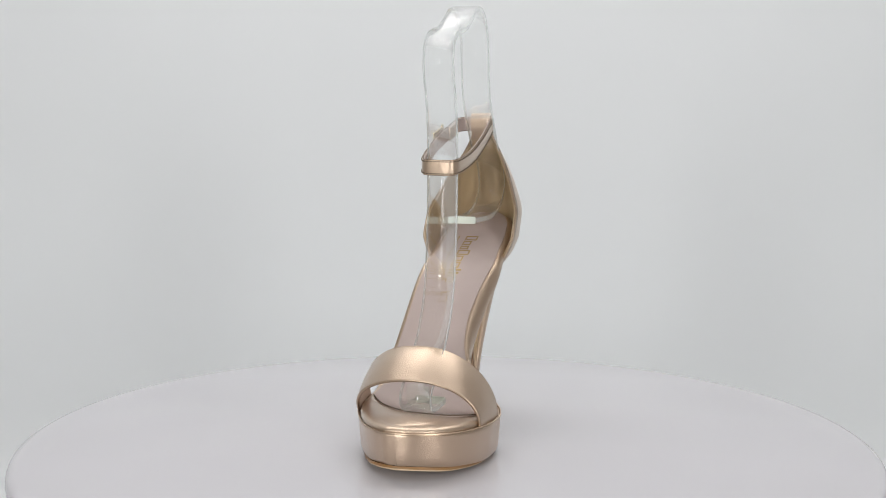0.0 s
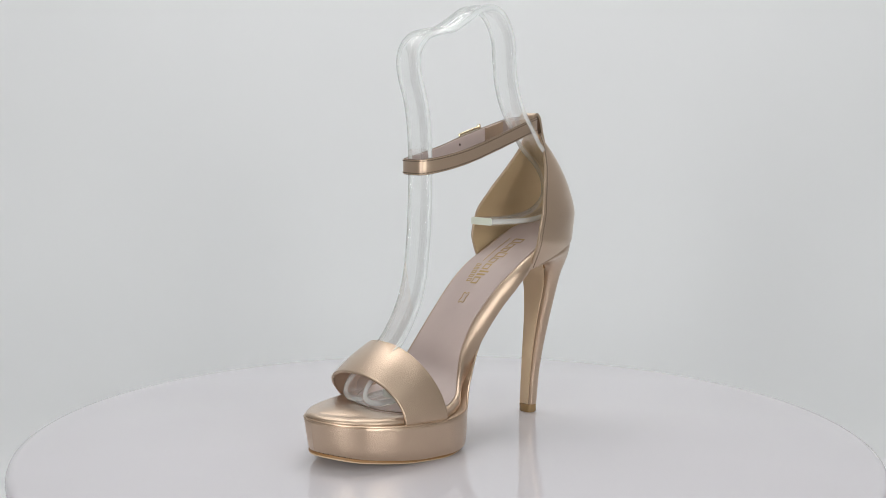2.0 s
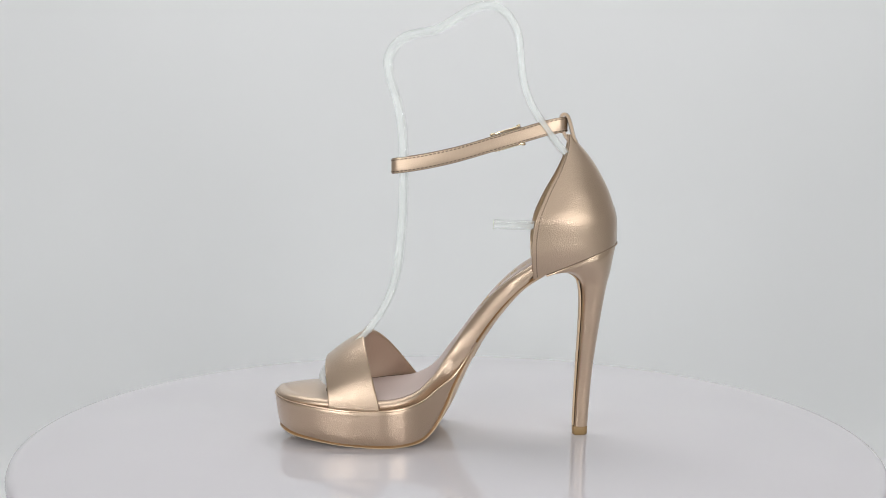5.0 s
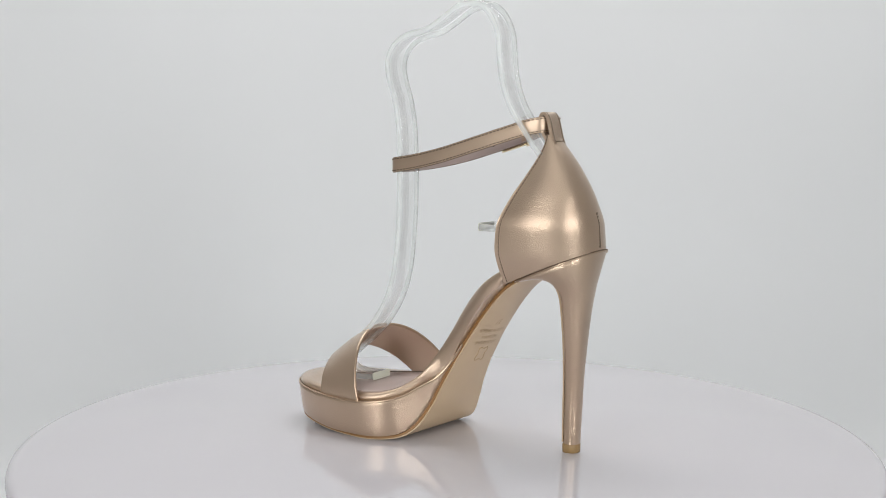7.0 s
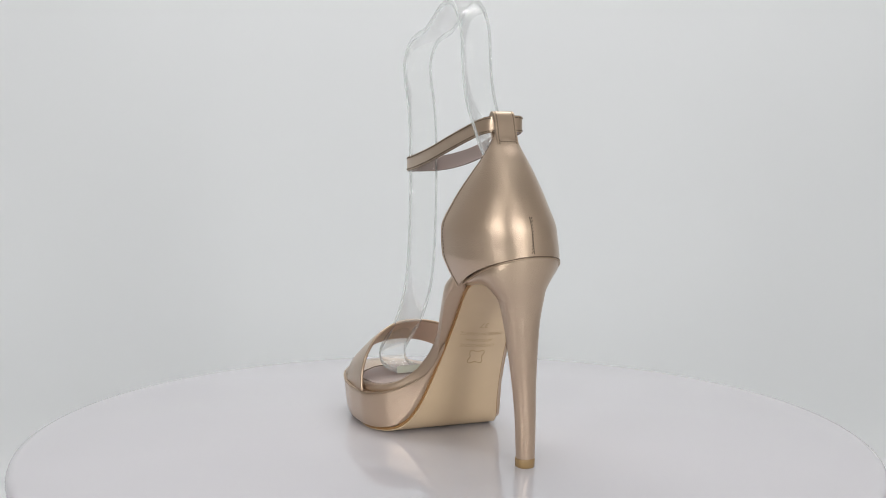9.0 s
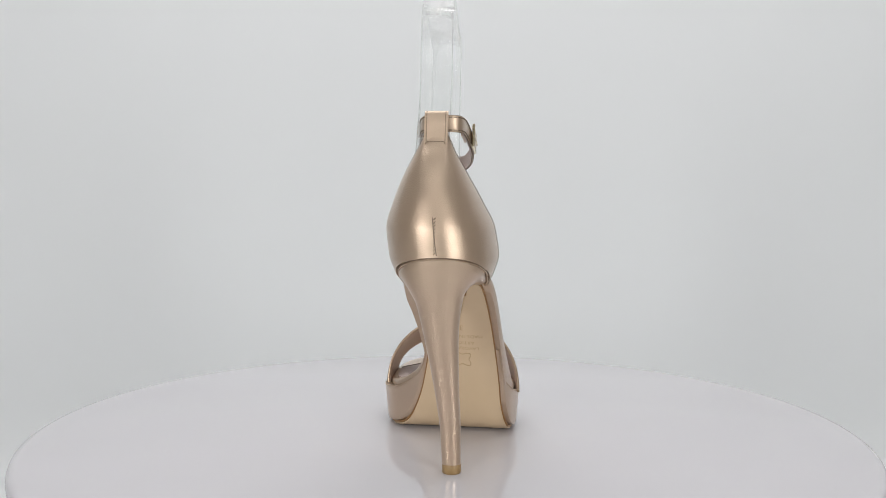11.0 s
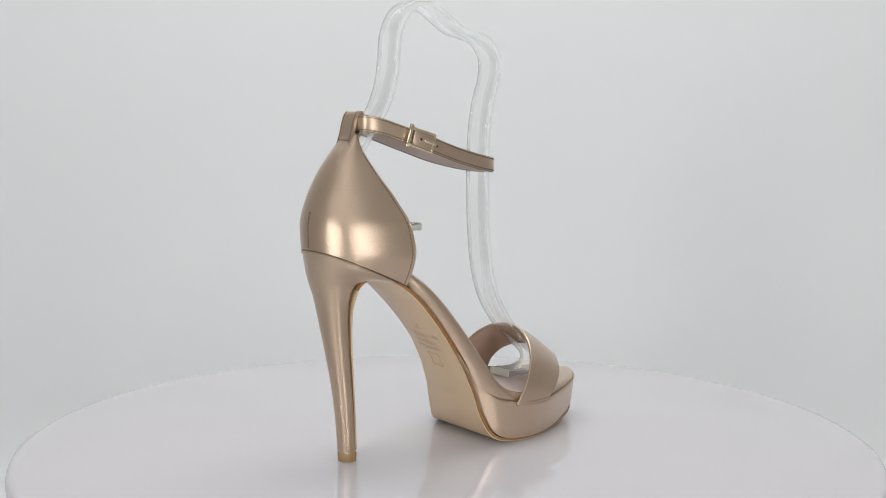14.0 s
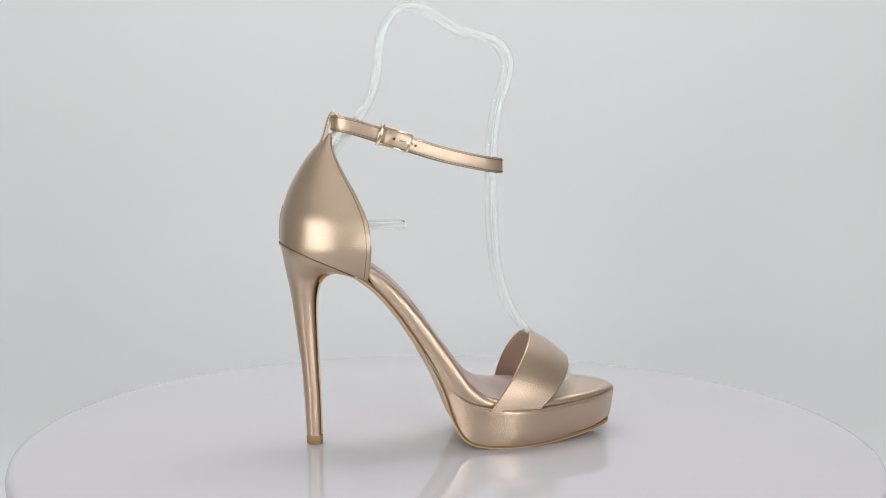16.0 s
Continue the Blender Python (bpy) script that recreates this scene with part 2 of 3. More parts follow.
def bed_rise(x):
    """The padded rim of the footbed in front of the waist."""
    return 0.6 * np.clip(x / 40, 0, 1)



def plan_solid(x0, x1, n, layers, cross=9, crown=None, left=LEFT, right=RIGHT, taper=0.0):
    """A solid of stacked outlines: layers of (inset, height function), from below to the top, both ends filled across."""
    rows, faces, v = [], [], []
    for inset, height in layers:
        x, yl, yr = outline(x0, x1, n, inset, left, right)
        if taper:
            _, wl, wr = outline(x0, x1, n, 0.1, left, right)
            k = np.clip((x - x0 - taper) / 30, 0, 1)
            yl, yr = wl + (yl - wl) * k, wr + (yr - wr) * k
        px = np.concatenate([x, x[::-1]])
        py = np.concatenate([yl, yr[::-1]])
        rows.append(np.stack([px + (skew(px) * (py + 8) if taper else 0.0), py, height(px) + tilt(px) * (py - (LEFT(px) + RIGHT(px)) / 2)], 1))
    m = 2 * n
    for r in rows:
        v += [tuple(p) for p in r]
    faces += grid_faces(len(rows), m, 0, True)
    for k, r in ((0, rows[0]), (len(rows) - 1, rows[-1])):
        base = len(v)
        for i in range(n):
            a, b = r[i], r[2 * n - 1 - i]
            for j in range(cross):
                w = j / (cross - 1)
                p = a + (b - a) * w
                p = p.copy()
                p[2] += (float(crown(p[0])) if k and crown else 0.0) * (1 - (2 * w - 1) ** 2) * min(1.0, abs(a[1] - b[1]) / 45)
                v.append(tuple(p))
        faces += grid_faces(n, cross, base)
    return v, faces


LINER_END = smooth([(-1, 32), (-0.75, 52), (-0.45, 66), (0, 74.5), (0.4, 76), (0.8, 69), (1, 62)])


def footbed(shoe):
    def lay(k, up=0.0):
        return lambda x: ARCH(x) + (TOP(x) - ARCH(x)) * k + bed_rise(x) * up
    bed = part("footbed", plan_solid(-102, 110.4, 90, [(1.6, lay(0.02)), (0.9, lay(0.2)), (0.7, lay(0.45)), (0.9, lay(0.68)), (1.5, lay(0.86)), (2.6, lay(0.98)), (3.9, lay(1.02, 0.5)), (5.2, lay(1.0, 0.85)), (6.0, lay(0.98, 1.15))], 11, BED_CROWN),
               GOLD, shoe, "gold leather rolled footbed edge")
    # the liner stops under the toe strap in a shallow bow
    n, m = 70, 17
    g = np.zeros((n, m, 3))
    for j, w in enumerate(np.linspace(0, 1, m)):
        end = float(LINER_END(1 - 2 * w))
        x = -99.5 + (end + 99.5) * np.linspace(0, 1, n)
        mid, half = (LEFT(x) + RIGHT(x)) / 2, (LEFT(x) - RIGHT(x)) / 2 - 5.0
        y = mid + half * (1 - 2 * w)
        g[:, j] = np.stack([x, y, TOP(x) + tilt(x) * (y - mid) + BED_CROWN(x) * (1 - (1 - 2 * w) ** 2) + 0.55 + bed_rise(x)], 1)
    liner = part("insole", shell(g, 0.9, -1 if normals(g)[5, 5, 2] < 0 else 1), LINER, bed, "pale pink leather insole")
    rim = np.vstack([g[-1]])
    rim[:, 2] += 0.1
    part("insole_hem", tube(rim, 0.35, 6), THREAD, bed)
    return bed


def platform(shoe):
    def lay(k):
        return lambda x: UNDER(x) + (SEAM(x) - UNDER(x)) * k
    body = part("platform", plan_solid(-19, 111, 90, [(2.6, lay(0.03)), (1.9, lay(0.12)), (1.3, lay(0.35)), (0.7, lay(0.65)), (0.2, lay(0.88)), (0.1, lay(0.96)), (0.7, lay(1.0))], 5, None, PLAT_LEFT, PLAT_RIGHT, 28.0),
                GOLD_SMOOTH, shoe, "gold leather covered platform")
    x, yl, yr = outline(-19, 111, 90, 0.3, PLAT_LEFT, PLAT_RIGHT)
    px, py = np.concatenate([x, x[::-1]]), np.concatenate([yl, yr[::-1]])
    rim = np.stack([px + skew(px) * (py + 8), py, SEAM(px) + tilt(px) * (py - (LEFT(px) + RIGHT(px)) / 2)], 1)
    keep = [i for i in range(len(rim)) if i == 0 or np.linalg.norm(rim[i] - rim[i - 1]) > 0.05]
    part("platform_piping", tube(rim[keep], 0.65, 6), PIPING, body)
    return body


def crown_of(rows):
    """How far the middle of the sole swells under the arch."""
    return 2.2 * np.clip((rows[:, 1] - 4) / 30, 0, 1) * np.clip((rows[:, 0] + 78) / 20, 0, 1)


def ribbon(rows, out0, out1, widen, cols=9):
    """A layer between two depths under the foot's line; widen in mm."""
    nrm = sole_frame(rows)
    g = []
    for depth in (out0, out1):
        sheet = np.zeros((len(rows), cols, 3))
        for j, w in enumerate(np.linspace(0, 1, cols)):
            sink = depth - crown_of(rows) * (1 - (2 * w - 1) ** 2)
            sheet[:, j, 0] = rows[:, 0] + nrm[:, 0] * sink
            sheet[:, j, 2] = rows[:, 1] + nrm[:, 1] * sink
            sheet[:, j, 1] = (rows[:, 2] + widen) + (rows[:, 3] - rows[:, 2] - 2 * widen) * w
            sheet[:, j, 0] += skew(rows[:, 0]) * (sheet[:, j, 1] + 8)
            sheet[:, j, 2] += tilt(rows[:, 0]) * (sheet[:, j, 1] - (LEFT(rows[:, 0]) + RIGHT(rows[:, 0])) / 2)
        g.append(sheet)
    n, m = g[0].shape[:2]
    k = n * m
    f = grid_faces(n, m) + [tuple(reversed(q)) for q in grid_faces(n, m, k)]
    ids = [i * m for i in range(n)] + [(n - 1) * m + j for j in range(1, m)] + [i * m + m - 1 for i in range(n - 2, -1, -1)] + list(range(m - 2, 0, -1))
    f += [(a, b, b + k, a + k) for a, b in zip(ids, ids[1:] + ids[:1])]
    return [tuple(p) for p in np.vstack([g[0].reshape(-1, 3), g[1].reshape(-1, 3)])], f


def outsole(shoe):
    rows = sole_rows()
    sole = part("outsole", ribbon(rows, 0.0, 1.0, -1.5), SOLE, shoe, "tan leather outsole covering arch and heel front")
    part("sole_edge", ribbon(rows[:112], 0.8, 2.3, -0.75), EDGE, sole, "burnished brown sole edge")
    return sole


# heel: back height, back x, front x, half width, centre y, tilt
HEEL = [(5.5, -90.9, -82, 5.4, -9.4, 0), (28, -92.2, -82.6, 6.0, -8.6, 0), (44, -93.4, -83.5, 6.7, -7.2, 0), (64, -95.8, -84.3, 8.2, -5.2, 0), (80, -98.0, -84.7, 9.8, -3.6, 0), (91, -99.6, -84.7, 11.3, -2.7, 0), (100, -101.2, -83.7, 13.3, -2.2, 0),
        (106, -102.6, -80.2, 15.6, -1.4, -0.05), (112, -103.8, -75, 18.9, -1.6, -0.16), (117, -104.6, -67.5, 21.9, -2.2, -0.27), (121.5, -105.6, -60.5, 24.2, -2.8, -0.36), (126.3, -106.5, -54.3, 24.8, -3.4, -0.43)]


def heel_ring(row, grow=0.0, m=48):
    zb, xb, xf, w, yc, sl = row
    ring = []
    for a in np.linspace(0, 2 * math.pi, m, endpoint=False):
        c, s = math.cos(a), math.sin(a)
        flat = 5.0 if c > 0 else 2.1
        x = (xb + xf) / 2 + (xf - xb + 2 * grow) / 2 * math.copysign(abs(c) ** (2 / flat), c)
        y = yc + (w + grow) * math.copysign(abs(s) ** (2 / 2.3), s)
        ring.append((x, y, zb + sl * (x - xb)))
    return ring


def heel(shoe):
    r = np.array(HEEL)
    cols = [smooth(list(zip(r[:, 0], r[:, k]))) for k in range(1, 6)]
    zs = np.concatenate([np.linspace(5.5, 95, 16), np.linspace(98, 126.3, 14)])
    body = part("heel", loft([heel_ring((z, *(float(c(z)) for c in cols))) for z in zs]), GOLD, shoe, "tall slim gold leather covered heel")
    rim = np.array(heel_ring(HEEL[-1], 0.45))
    rim = np.vstack([rim[9:40]])
    part("heel_piping", tube(rim - np.array([0, 0, 0.75]), 0.5, 6), PIPING, body)
    part("heel_seam", tube(rim + np.array([0, 0, 0.05]), 0.42, 6), RAW_EDGE, body)
    tip = part("heel_tip", loft([heel_ring((z, -91.0 + k, -80.8 - k, 5.5 - k, -9.3 - 0.2, 0)) for z, k in ((0, 0.5), (0.5, 0.1), (5.2, 0), (5.7, 0.3))]), RUBBER, shoe, "brown plastic heel tip")
    return body


# heel cup: height, front-edge x, back x, half width, centre y
CUP = [(100, -55, -105, 21.5, -3.4), (106, -54.3, -106, 24.5, -3.4), (115, -53.6, -106.3, 29, -3), (125, -53.2, -106.6, 32, -2.2), (139, -54.7, -106.4, 31.6, -0.4), (155, -60.6, -102.4, 25.9, 1.0), (172, -69.4, -94.2, 17.8, 1.6), (183, -73.8, -86.6, 11.8, 1.6), (190, -75.2, -80.6, 8.4, 1.2), (194, -75.2, -78.4, 6.6, 1.3)]


def cup_grid(n=40, m=61):
    r = np.array(CUP)
    xf, xb, w, yc = (smooth(list(zip(r[:, 0], r[:, k]))) for k in range(1, 5))
    g = np.zeros((n, m, 3))
    for j, a in enumerate(np.linspace(-math.pi / 2, math.pi / 2, m)):
        c, s = math.cos(a), math.sin(a)
        x_low = -55 - 51 * abs(c) ** 0.8
        z0 = 126.3 - 0.43 * (x_low + 106)
        for i, v in enumerate(np.linspace(0, 1, n)):
            z = z0 + (194 - z0) * v
            x = xf(z) - (xf(z) - xb(z)) * abs(c) ** 0.8
            y = yc(z) + w(z) * math.copysign(abs(s) ** 0.86, s)
            g[i, j] = x, y, z
    return g


def heel_cup(shoe):
    g = cup_grid()
    if normals(g)[10, 30, 0] > 0:
        g = g[:, ::-1]
    nr = normals(g)
    cup = part("heel_counter", shell(g, 1.2), GOLD, shoe, "gold leather heel counter")
    inner = g - nr * 1.25
    part("counter_lining", shell(inner, 0.7), TAN_LINING, cup, "tan leather lining")
    for j, k in ((0, 2), (-1, -3)):
        part("edge_binding", tube(g[:, j] - nr[:, j] * 0.6, 0.75, 6), PIPING, cup)
        part("stitching", stitches(g[:, j] * 0.55 + g[:, j + (1 if k > 0 else -1)] * 0.45, nr[:, j + (1 if k > 0 else -1)], 1.5, 0.8, 0.26), THREAD, cup, kind="stuff")
    mid = g.shape[1] // 2
    rows = [i for i in range(len(g)) if 127 < g[i, mid, 2] < 150]
    line = g[rows, mid]
    part("back_seam", tube(line + nr[rows, mid] * 0.02, 0.25, 6), THREAD, cup)
    zig = []
    zz = np.linspace(128.5, 149.5, 12)
    for q in range(len(zz) - 1):
        for s0, s1 in ((0.35, 1.5),):
            a = np.array([np.interp(zz[q], line[:, 2], line[:, 0]) + 0.05, 0.3 - s0, zz[q]])
            b = np.array([np.interp(zz[q] + 1.1, line[:, 2], line[:, 0]) + 0.2, 0.3 - s1, zz[q] + 1.1])
            zig.append(block((a + b) / 2, (b - a) / 2, (0, 0.1, 0.25), (0.3, 0, 0), 0.1))
    part("back_stitching", join(zig), THREAD, cup, kind="stuff")
    return cup


def flat_strip(line, wide_dir, half):
    """A grid along a 3D line, spread by half to both sides of wide_dir."""
    line, wide_dir = np.array(line, float), np.array(wide_dir, float)
    return np.stack([line + wide_dir * half * k for k in np.linspace(-1, 1, 5)], 1)


def back_loop(shoe):
    p = path([(-81.2, 1.3, 186.5), (-78.6, 1.3, 194), (-76.6, 1.3, 202), (-74.4, 1.3, 206.4), (-71.6, 1.3, 207.5), (-69.4, 1.3, 205), (-69.6, 1.3, 199), (-71.8, 1.3, 193.5), (-74.8, 1.3, 189)], 34)
    g = flat_strip(p, (0, 1, 0), 6.7)
    loop = part("back_loop", shell(g, 1.9, 1), GOLD, shoe, "folded gold leather strap loop")
    nr = normals(g)
    s = 1 if nr[3, 2, 0] < 0 else -1
    for k in (-5.4, 5.4):
        q = p[1:18] + np.array([0, k, 0])
        part("stitching", stitches(q, nr[1:18, 2] * s, 1.3, 0.8, 0.25), THREAD, loop, kind="stuff")
    q = np.array([(-80.2, y, 190.2) for y in np.linspace(-4.2, 6.8, 8)])
    part("stitching", stitches(q, np.array([(-1, 0, 0.1)] * 8), 1.3, 0.8, 0.25, 0.3), THREAD, loop, kind="stuff")
    return loop


STRAP = [(-73.2, 0), (-73.4, -6), (-72.2, -10.5), (-67, -13), (-57, -14.2), (-47, -15), (-25, -15.8), (0, -13.5), (20, -9.8), (29.5, -6.6), (32.6, -4), (33.8, 3), (34.2, 10.5), (31.8, 13.4), (22, 14.6), (0, 15), (-25, 14), (-50, 11.8), (-64, 10), (-70.6, 8), (-72.8, 4.4)]
STRAP_Z = smooth([(-78, 201), (-66, 199), (-49, 194.2), (-28, 187.8), (-2, 180.2), (20, 175.6), (37, 173.2)])


def ankle_strap(shoe):
    p = path([(x, y, 0) for x, y in STRAP], 170, True)
    p[:, 2] = STRAP_Z(p[:, 0])
    p = np.vstack([p, p[:1]])
    t = np.roll(p[:-1], -1, 0) - np.roll(p[:-1], 1, 0)
    out = np.stack([t[:, 1], -t[:, 0], t[:, 2] * 0], 1)
    out = np.vstack([out, out[:1]])
    out /= np.linalg.norm(out, axis=1, keepdims=True)
    if out[40, 1] > 0:
        out = -out
    half = 4.5
    g = np.stack([p + np.array([0, 0, half * k]) + out * (1.3 - 0.25 * k ** 4) for k in np.linspace(-1, 1, 7)], 1)
    if (normals(g)[40, 3] * out[40]).sum() < 0:
        g = g[:, ::-1]
    strap = part("ankle_strap", shell(g, 1.1), GOLD, shoe, "narrow gold leather ankle strap")
    part("strap_lining", shell(g - out[:, None] * 1.15, 0.6), LINER, strap, "pale pink strap lining")
    fold = [i for i in range(len(p) - 1) if -61 < p[i, 0] < -45 and p[i, 1] < 0]
    f = np.stack([p[fold] + np.array([0, 0, 4.2 * k]) - out[fold] * 1.0 for k in np.linspace(-1, 1, 5)], 1)
    part("folded_end", shell(f, 1.2, 1 if (normals(f)[1, 2] * out[fold[1]]).sum() > 0 else -1), GOLD, strap, "folded gold strap end")
    # no opening is cut: a dark plug stands for the hole's shade
    for x in (-23.0,):
        i = int(np.argmin(np.abs(p[:, 0] - x) + 100 * (p[:, 1] > 0)))
        ring = [p[i] + np.array([0.85 * math.cos(a), 0, 0.85 * math.sin(a)]) for a in np.linspace(0, 2 * math.pi, 12, endpoint=False)]
        part("punched_hole", loft([[q + out[i] * 1.38 for q in ring], [q - out[i] * 0.52 for q in ring]]), HOLE_SHADE, strap)
    for k in (-1, 1):
        q = p + np.array([0, 0, 3.65 * k]) + out * 1.25
        part("stitching", stitches(q, out, 1.7, 0.9, 0.34, 0.2), THREAD, strap, kind="stuff")
        q = p + np.array([0, 0, 4.45 * k]) + out * 0.5
        part("cut_edge", tube(q, 0.42, 6), RAW_EDGE, strap)
    return strap


def buckle(shoe):
    sl = math.radians(-16.5)
    c = np.array([-36.6, -18.0, 190.6])
    e = np.array([math.cos(sl), -0.03, math.sin(sl)])
    up = np.array([-math.sin(sl), 0, math.cos(sl)])
    o = np.array([0, -1.0, 0])
    body = part("buckle", block(c - e * 9.3 + o * 0.6, e * 1.25, up * 6.9, o * 0.8, 0.4), BRASS, shoe, "polished gold rectangular buckle")
    for k in (-1, 1):
        part("buckle_bar", block(c + up * k * 5.3, e * 9.2, up * 0.75, o * 0.7, 0.35), BRASS, body)
    part("buckle_bar", block(c + e * 9.2, e * 0.8, up * 6.0, o * 0.7, 0.35), BRASS, body)
    part("prong", block(c + e * 6.8 + o * 0.7, e * 4.6, up * 0.8, o * 0.6, 0.3), BRASS, body)
    part("strap_end", block(c + e * 1.5 + o * 0.1 , e * 7.6, up * 4.3, o * 0.7, 0.5), GOLD, body, "gold strap end with a punched hole")
    # dark disc on the leather, painting the shade of a hole
    ring = [c + e * (-0.6 + 0.9 * math.cos(a)) + up * 0.9 * math.sin(a) + o * 0.75 for a in np.linspace(0, 2 * math.pi, 12, endpoint=False)]
    part("punched_hole", loft([ring, [q + o * 0.12 for q in ring]]), HOLE_SHADE, body)
    return body


def toe_strap(shoe):
    n, m = 18, 61
    g = np.zeros((n, m, 3))
    for j, s in enumerate(np.linspace(-1, 1, m)):
        a = s * math.pi / 2
        k = 1.0 if s > 0 else 0.88
        h, w = abs(math.cos(a)) ** k, math.copysign(abs(math.sin(a)) ** k, s)
        rear_low = np.array([30 + 10 * s, (44.2 if s > 0 else 46.2) * w, 24.5])
        front_low = np.array([60 + 10 * s, 42 * w, 23.8])
        rear = np.array([rear_low[0] + (54.5 - rear_low[0]) * h, rear_low[1] + 2 * h, 24.5 + 42.7 * h])
        rear[0] -= 3.5 * math.sin(math.pi * -s) if s < 0 else 0.0
        front = np.array([front_low[0] + (77.0 - front_low[0]) * h, front_low[1] + 3.5 * h, 23.8 + 28.0 * h])
        for i, u in enumerate(np.linspace(0, 1, n)):
            p = rear + (front - rear) * u
            bulge = 1.0 * math.sin(math.pi * u) * (0.35 + 0.65 * h)
            g[i, j] = p + np.array([0.3, 0.8 * w, h]) * bulge
    if normals(g)[8, 30, 2] < 0:
        g = g[:, ::-1]
    nr = normals(g)
    strap = part("toe_strap", shell(g, 1.3), GOLD, shoe, "wide gold leather toe strap")
    part("strap_lining", shell(g - nr * 1.35, 0.7), PEACH, strap, "peach leather strap lining")
    for i in (0, -1):
        part("edge_binding", tube(g[i] - nr[i] * 0.9, 1.0, 8), PIPING, strap)
    return strap


def on_bed(x, w, lift=0.75):
    """A point on the insole: w from -1 (outer) to 1 (inner)."""
    mid, half = (LEFT(x) + RIGHT(x)) / 2, (LEFT(x) - RIGHT(x)) / 2 - 5.0
    y = mid + half * w
    return np.array([x, y, TOP(x) + tilt(x) * (y - mid) + float(BED_CROWN(x)) * (1 - w * w) + lift + float(bed_rise(x))])


def bed_patch(x0, x1, y0, y1, lift=0.7, thick=0.3):
    """A thin foil patch on the insole; the y of its ends may differ."""
    g = np.zeros((6, 4, 3))
    for i, u in enumerate(np.linspace(0, 1, 6)):
        for j, w in enumerate(np.linspace(0, 1, 4)):
            x = x0 + (x1 - x0) * u
            y = y0 + (y1 - y0) * w - 0.12 * (x - x0)
            mid, half = (LEFT(x) + RIGHT(x)) / 2, (LEFT(x) - RIGHT(x)) / 2 - 5.0
            g[i, j] = on_bed(x, (y - mid) / half, lift)
    return shell(g, thick, 1 if normals(g)[2, 2, 2] > 0 else -1)


def insole_print(bed):
    """Maker's mark in gold foil, as plain frames and bars."""
    x = -69.5
    for wide, tall in ((4.2, 8.4), (4.2, 5.8), (3.2, 5.8), (4.2, 8.4), (4.4, 5.8), (4.4, 5.8), (1.1, 8.4), (1.1, 7.4), (4.2, 5.8)):
        y = -7.6 - 0.115 * (x + 69.5)
        if wide > 2:
            bars = [bed_patch(x, x + wide, y, y + 0.8), bed_patch(x, x + wide, y + tall - 0.8, y + tall), bed_patch(x, x + 0.8, y + 0.8, y + tall - 0.8), bed_patch(x + wide - 0.8, x + wide, y + 0.8, y + tall - 0.8)]
        else:
            bars = [bed_patch(x, x + wide, y, y + tall)]
        part("foil_mark", join(bars), FOIL, bed)
        x += wide + 0.95
    part("foil_line", bed_patch(-69.2, -46, -13, -12.3), FOIL, bed)
    for k in range(5):
        x = -43.8 + k * 2.5
        y = -18.2 + 0.30 * k
        part("foil_mark", join([bed_patch(x, x + 1.8, y, y + 0.7), bed_patch(x, x + 1.8, y + 3.4, y + 4.1), bed_patch(x, x + 0.55, y + 0.7, y + 3.4), bed_patch(x + 1.25, x + 1.8, y + 0.7, y + 3.4)]), FOIL, bed)
    p = hide_line(2.6)
    ring = [on_bed(-23.4 - b, (-10 + a - (LEFT(-23.4) + RIGHT(-23.4)) / 2) / ((LEFT(-23.4) - RIGHT(-23.4)) / 2 - 5.0), 0.62) for a, b in p]
    part("foil_emblem", tube(ring, 0.28, 6, True), FOIL, bed)


def hide_line(r):
    """The outline of a stretched hide: four corners drawn out, sides drawn in."""
    p = []
    for a in np.linspace(0, 2 * math.pi, 48, endpoint=False):
        q = r * (0.74 + 0.5 * abs(math.sin(2 * a)) ** 2.4)
        p.append((q * math.cos(a), q * math.sin(a)))
    return p


_long = sole_rows(600)
_run = np.concatenate([[0], np.cumsum(np.linalg.norm(np.diff(_long[:, :2], axis=0), axis=1))])
_in = sole_frame(_long)


def on_sole(x0, y0, across, up, lift=0.1):
    """A point on the sole's face: across to the inner side, up towards the toe."""
    s0 = np.interp(-x0, -_long[:420, 0], _run[:420]) - up
    x, z, yl, yr = (float(np.interp(s0, _run, _long[:, k])) for k in range(4))
    nx, nz = (float(np.interp(s0, _run, _in[:, k])) for k in range(2))
    y = y0 + across
    w = (y - yl) / (yr - yl)
    sink = -float(crown_of(np.array([[x, z]]))[0]) * (1 - (2 * w - 1) ** 2) - lift
    return np.array([x + nx * sink, y, z + nz * sink + float(tilt(x)) * (y - float(LEFT(x) + RIGHT(x)) / 2)])


def sole_stamp(sole):
    for words, x0, size in (("37", -31.2, 6.2), ("MADE IN GREECE", -26.9, 3.7), ("ARTIGIANA", -23.9, 3.5), ("LAVORAZIONE", -21.4, 3.5)):
        curve = bpy.data.curves.new("stamp", "FONT")
        curve.body, curve.size, curve.align_x, curve.align_y = words, size, "CENTER", "CENTER"
        curve.resolution_u = 3
        ob = new("stamp", curve)
        me = bpy.data.meshes.new_from_object(ob.evaluated_get(bpy.context.evaluated_depsgraph_get()))
        v = [on_sole(x0, -9.5, p.co.x, p.co.y) for p in me.vertices]
        f = [tuple(q.vertices) for q in me.polygons]
        bpy.data.objects.remove(ob)
        part("stamped_writing", (v, f), STAMP, sole, "stamped writing", smoothed=False)
    part("stamped_emblem", tube([on_sole(-16.6, -11.0, a, b, 0.0) for a, b in hide_line(5.4)], 0.3, 6, True), STAMP, sole)


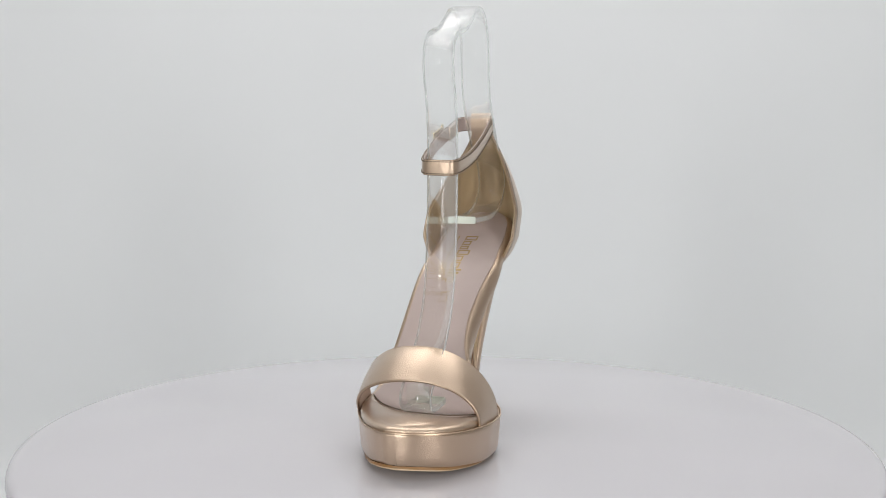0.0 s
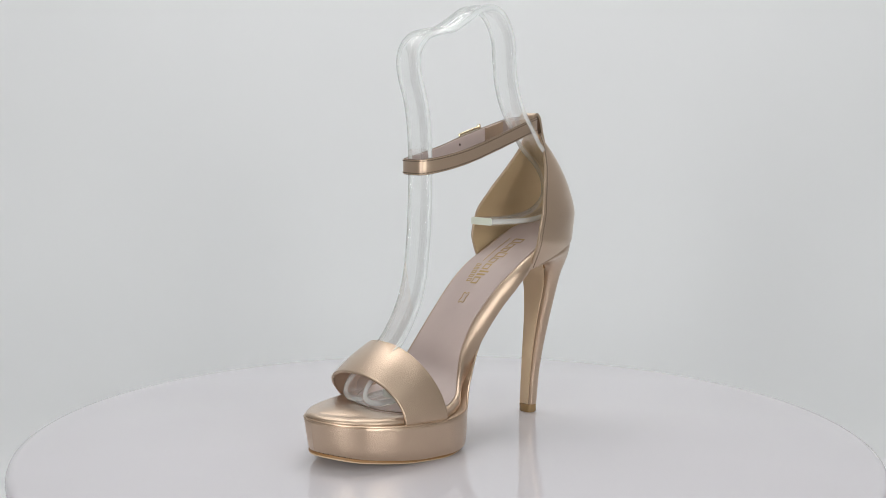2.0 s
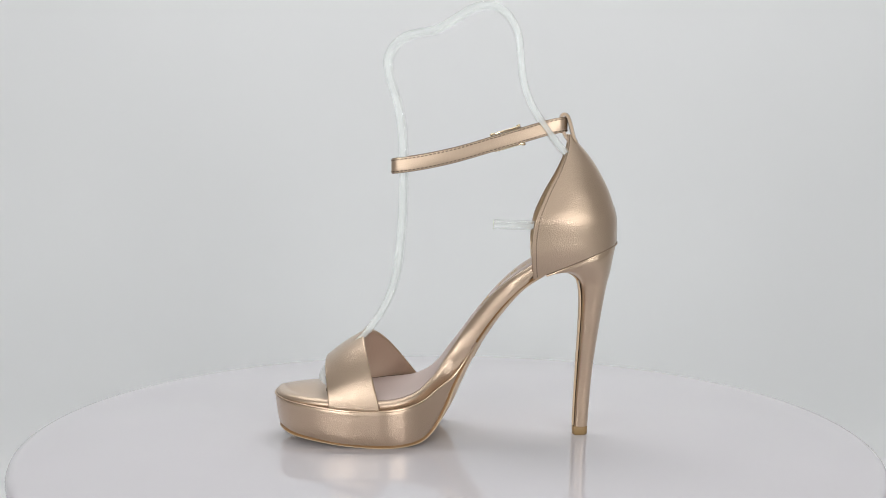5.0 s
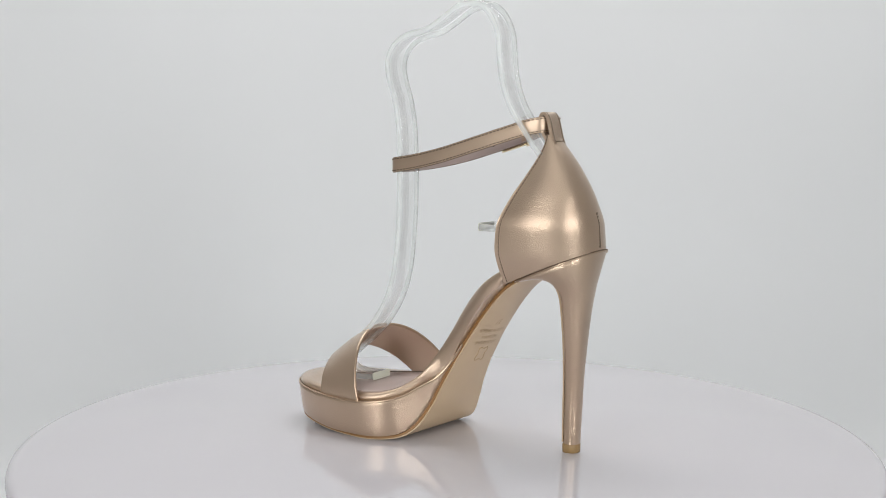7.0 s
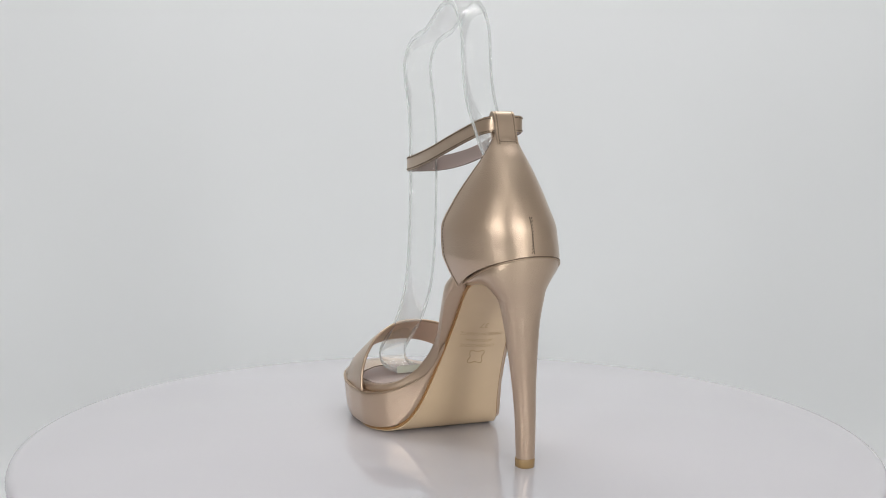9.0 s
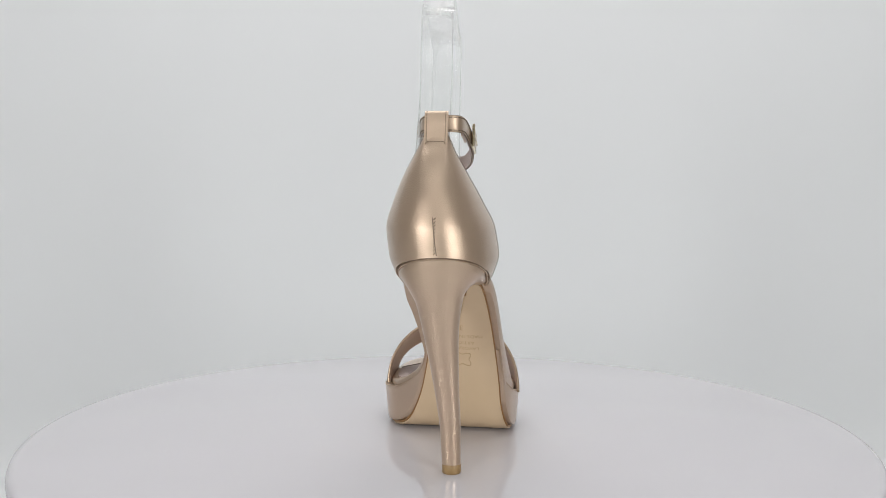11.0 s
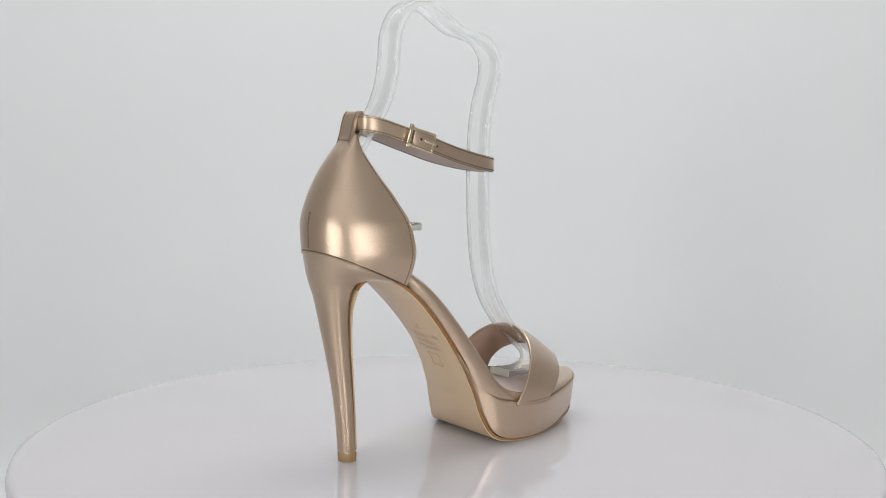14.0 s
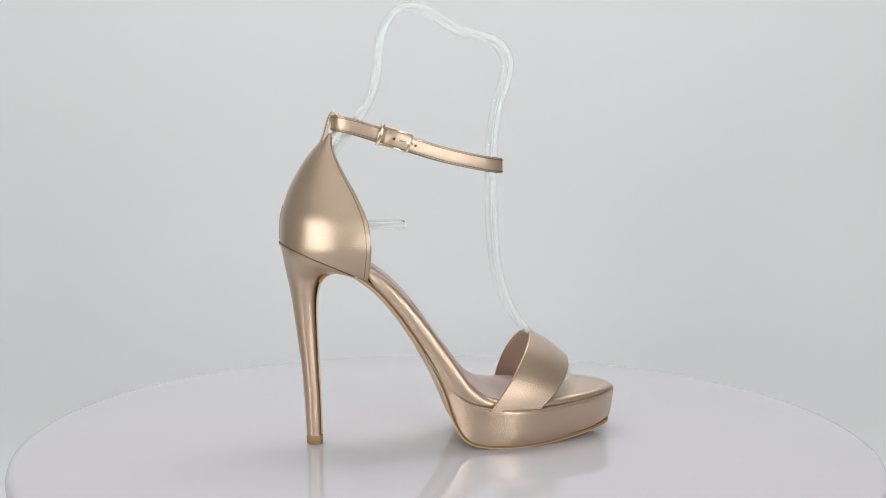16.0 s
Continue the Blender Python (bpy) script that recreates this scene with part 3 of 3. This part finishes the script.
def sandal():
    shoe = tagged(new("high_heel_sandal"), "gold metallic leather platform sandal with tall slim heel, on white turntable", "shoe")
    insole_print(footbed(shoe))
    platform(shoe)
    sole_stamp(outsole(shoe))
    heel(shoe)
    heel_cup(shoe)
    back_loop(shoe)
    ankle_strap(shoe)
    buckle(shoe)
    toe_strap(shoe)
    return shoe


FORM = [(-29, 0.5, 137), (-45, 0.6, 136.6), (-66, 1, 137), (-84, 1.5, 141), (-93.5, 2.5, 150), (-93, 3.5, 161), (-86, 4, 172), (-71.8, 4, 184), (-61.8, 4, 197), (-52.3, 4, 211), (-46.8, 4, 226), (-44.8, 4, 240), (-43.3, 4, 254), (-38.3, 4, 265), (-31.3, 4, 271.5), (-23.3, 4, 273), (-14.3, 4, 271), (-3.3, 4, 264.5), (7.7, 4, 258.5), (18.7, 4, 256.2), (27.7, 4, 253.5), (34.7, 4.3, 247.5), (38, 4.7, 239), (36.7, 4.7, 228), (32.2, 4.7, 214), (29.2, 4.7, 196), (28.2, 4.7, 172), (28.5, 4.7, 150), (29.7, 4.7, 128), (32.7, 4.7, 105), (38.7, 4.7, 87), (48.7, 4.7, 71), (60, 4.7, 59.5), (70, 4.7, 51.2), (77.6, 4.7, 44), (78.6, 4.7, 37.6), (72, 4.7, 33.9), (62, 4.7, 33.3), (50, 4.7, 33.9)]


def display_form():
    form = tagged(new("display_form"), "clear bent acrylic foot form standing inside the sandal", "shoe form")
    p = path(FORM, 200)
    t = np.gradient(p, axis=0)
    t /= np.linalg.norm(t, axis=1, keepdims=True)
    side = np.array([0, 1.0, 0])
    nrm = np.cross(t, side)
    rings = []
    for i in range(len(p)):
        ring = []
        for sy, sn in ((-9.3, -1.7), (-8.6, -2.4), (8.6, -2.4), (9.3, -1.7), (9.3, 1.7), (8.6, 2.4), (-8.6, 2.4), (-9.3, 1.7)):
            ring.append(p[i] + side * sy + nrm[i] * sn)
        rings.append(ring)
    part("bent_strip", loft(rings), CLEAR, form, "clear bent acrylic strip")
    # thin strips over both edges, their light put in as white colour
    for sy in (-1, 1):
        edge = []
        for i in range(len(p)):
            edge.append([p[i] + side * sy * (9.32 + q) + nrm[i] * sn for q, sn in ((0, -1.65), (0.25, -1.3), (0.25, 1.3), (0, 1.65))])
        part("glint_strip", loft(edge), EDGE_GLINT, form, "whitish strip painting the light along the acrylic edge")
    for i, d in ((0, -1), (-1, 1)):
        part("sawn_end", loft([[q + t[i] * d * k for q in rings[i]] for k in (0.02, 0.5)]), FROST, form, "frosted sawn acrylic end")
    return form


def turntable():
    table = tagged(new("turntable"), "round glossy white turntable under the shoe", "turntable")
    rings = []
    for r, z in ((262, -22), (267, -21), (269.5, -18), (270, -6), (269.6, -3.8), (268.4, -1.7), (266.4, -0.5), (264, 0)):
        rings.append([(r * math.cos(a), r * math.sin(a), z) for a in np.linspace(0, 2 * math.pi, 160, endpoint=False)])
    part("disc", loft(rings), TABLE, table)
    # unseen foot, added to reach the lowered floor
    foot = [[(r * math.cos(a), r * math.sin(a), z) for a in np.linspace(0, 2 * math.pi, 64, endpoint=False)] for r, z in ((170, -300), (170, -296), (160, -290), (150, -285), (150, -22))]
    part("base", loft(foot), TABLE, table)
    return table


def tent():
    """White fabric sweep, and unseen walls and ceiling added round the camera to shape the light."""
    # floor set 300 mm down, out of view, so the lower backdrop gets less bounce
    prof = path([(-1700, -300), (-1200, -300), (-600, -300), (0, -300), (480, -300), (640, -290), (715, -240), (738, -160), (740, 0), (740, 220), (740, 500), (740, 900), (740, 1300)], 80)
    g = np.stack([np.stack([np.full(len(prof), x), prof[:, 0], prof[:, 1]], 1) for x in np.linspace(-1100, 1100, 24)], 1)
    sweep = part("backdrop", shell(g, 4, 1 if normals(g)[5, 5, 2] < 0 else 1), TENT, None)
    tagged(sweep, "seamless white fabric backdrop behind the turntable", "backdrop", kind="structure")
    # added out of view: grey sides and front dim reflections, white ceiling bounces light
    for name, c, ax, ay, az in (("wall_left", (-1104, -480, 500), (3, 0, 0), (0, 1230, 0), (0, 0, 810)), ("wall_right", (1104, -480, 500), (3, 0, 0), (0, 1230, 0), (0, 0, 810)),
                                ("wall_front", (0, -1706, 500), (1100, 0, 0), (0, 3, 0), (0, 0, 810)), ("ceiling", (0, -480, 1313), (1110, 0, 0), (0, 1235, 0), (0, 0, 3))):
        w = part(name, block(c, ax, ay, az, 1), TENT if name == "ceiling" else GREY, None, smoothed=False)
        tagged(w, "unseen white ceiling added to close the set" if name == "ceiling" else "unseen grey wall added to darken reflections", "wall", kind="structure")


tent()
table = turntable()
shoe = sandal()
form = display_form()


def motions():
    rows = [(t * 0.5, pose(0, 0, 0, 0, 0, -106.99 - 15.231 * t * 0.5)) for t in range(33)]
    walk(table, rows)
    walk(shoe, rows)
    walk(form, rows)


motions()
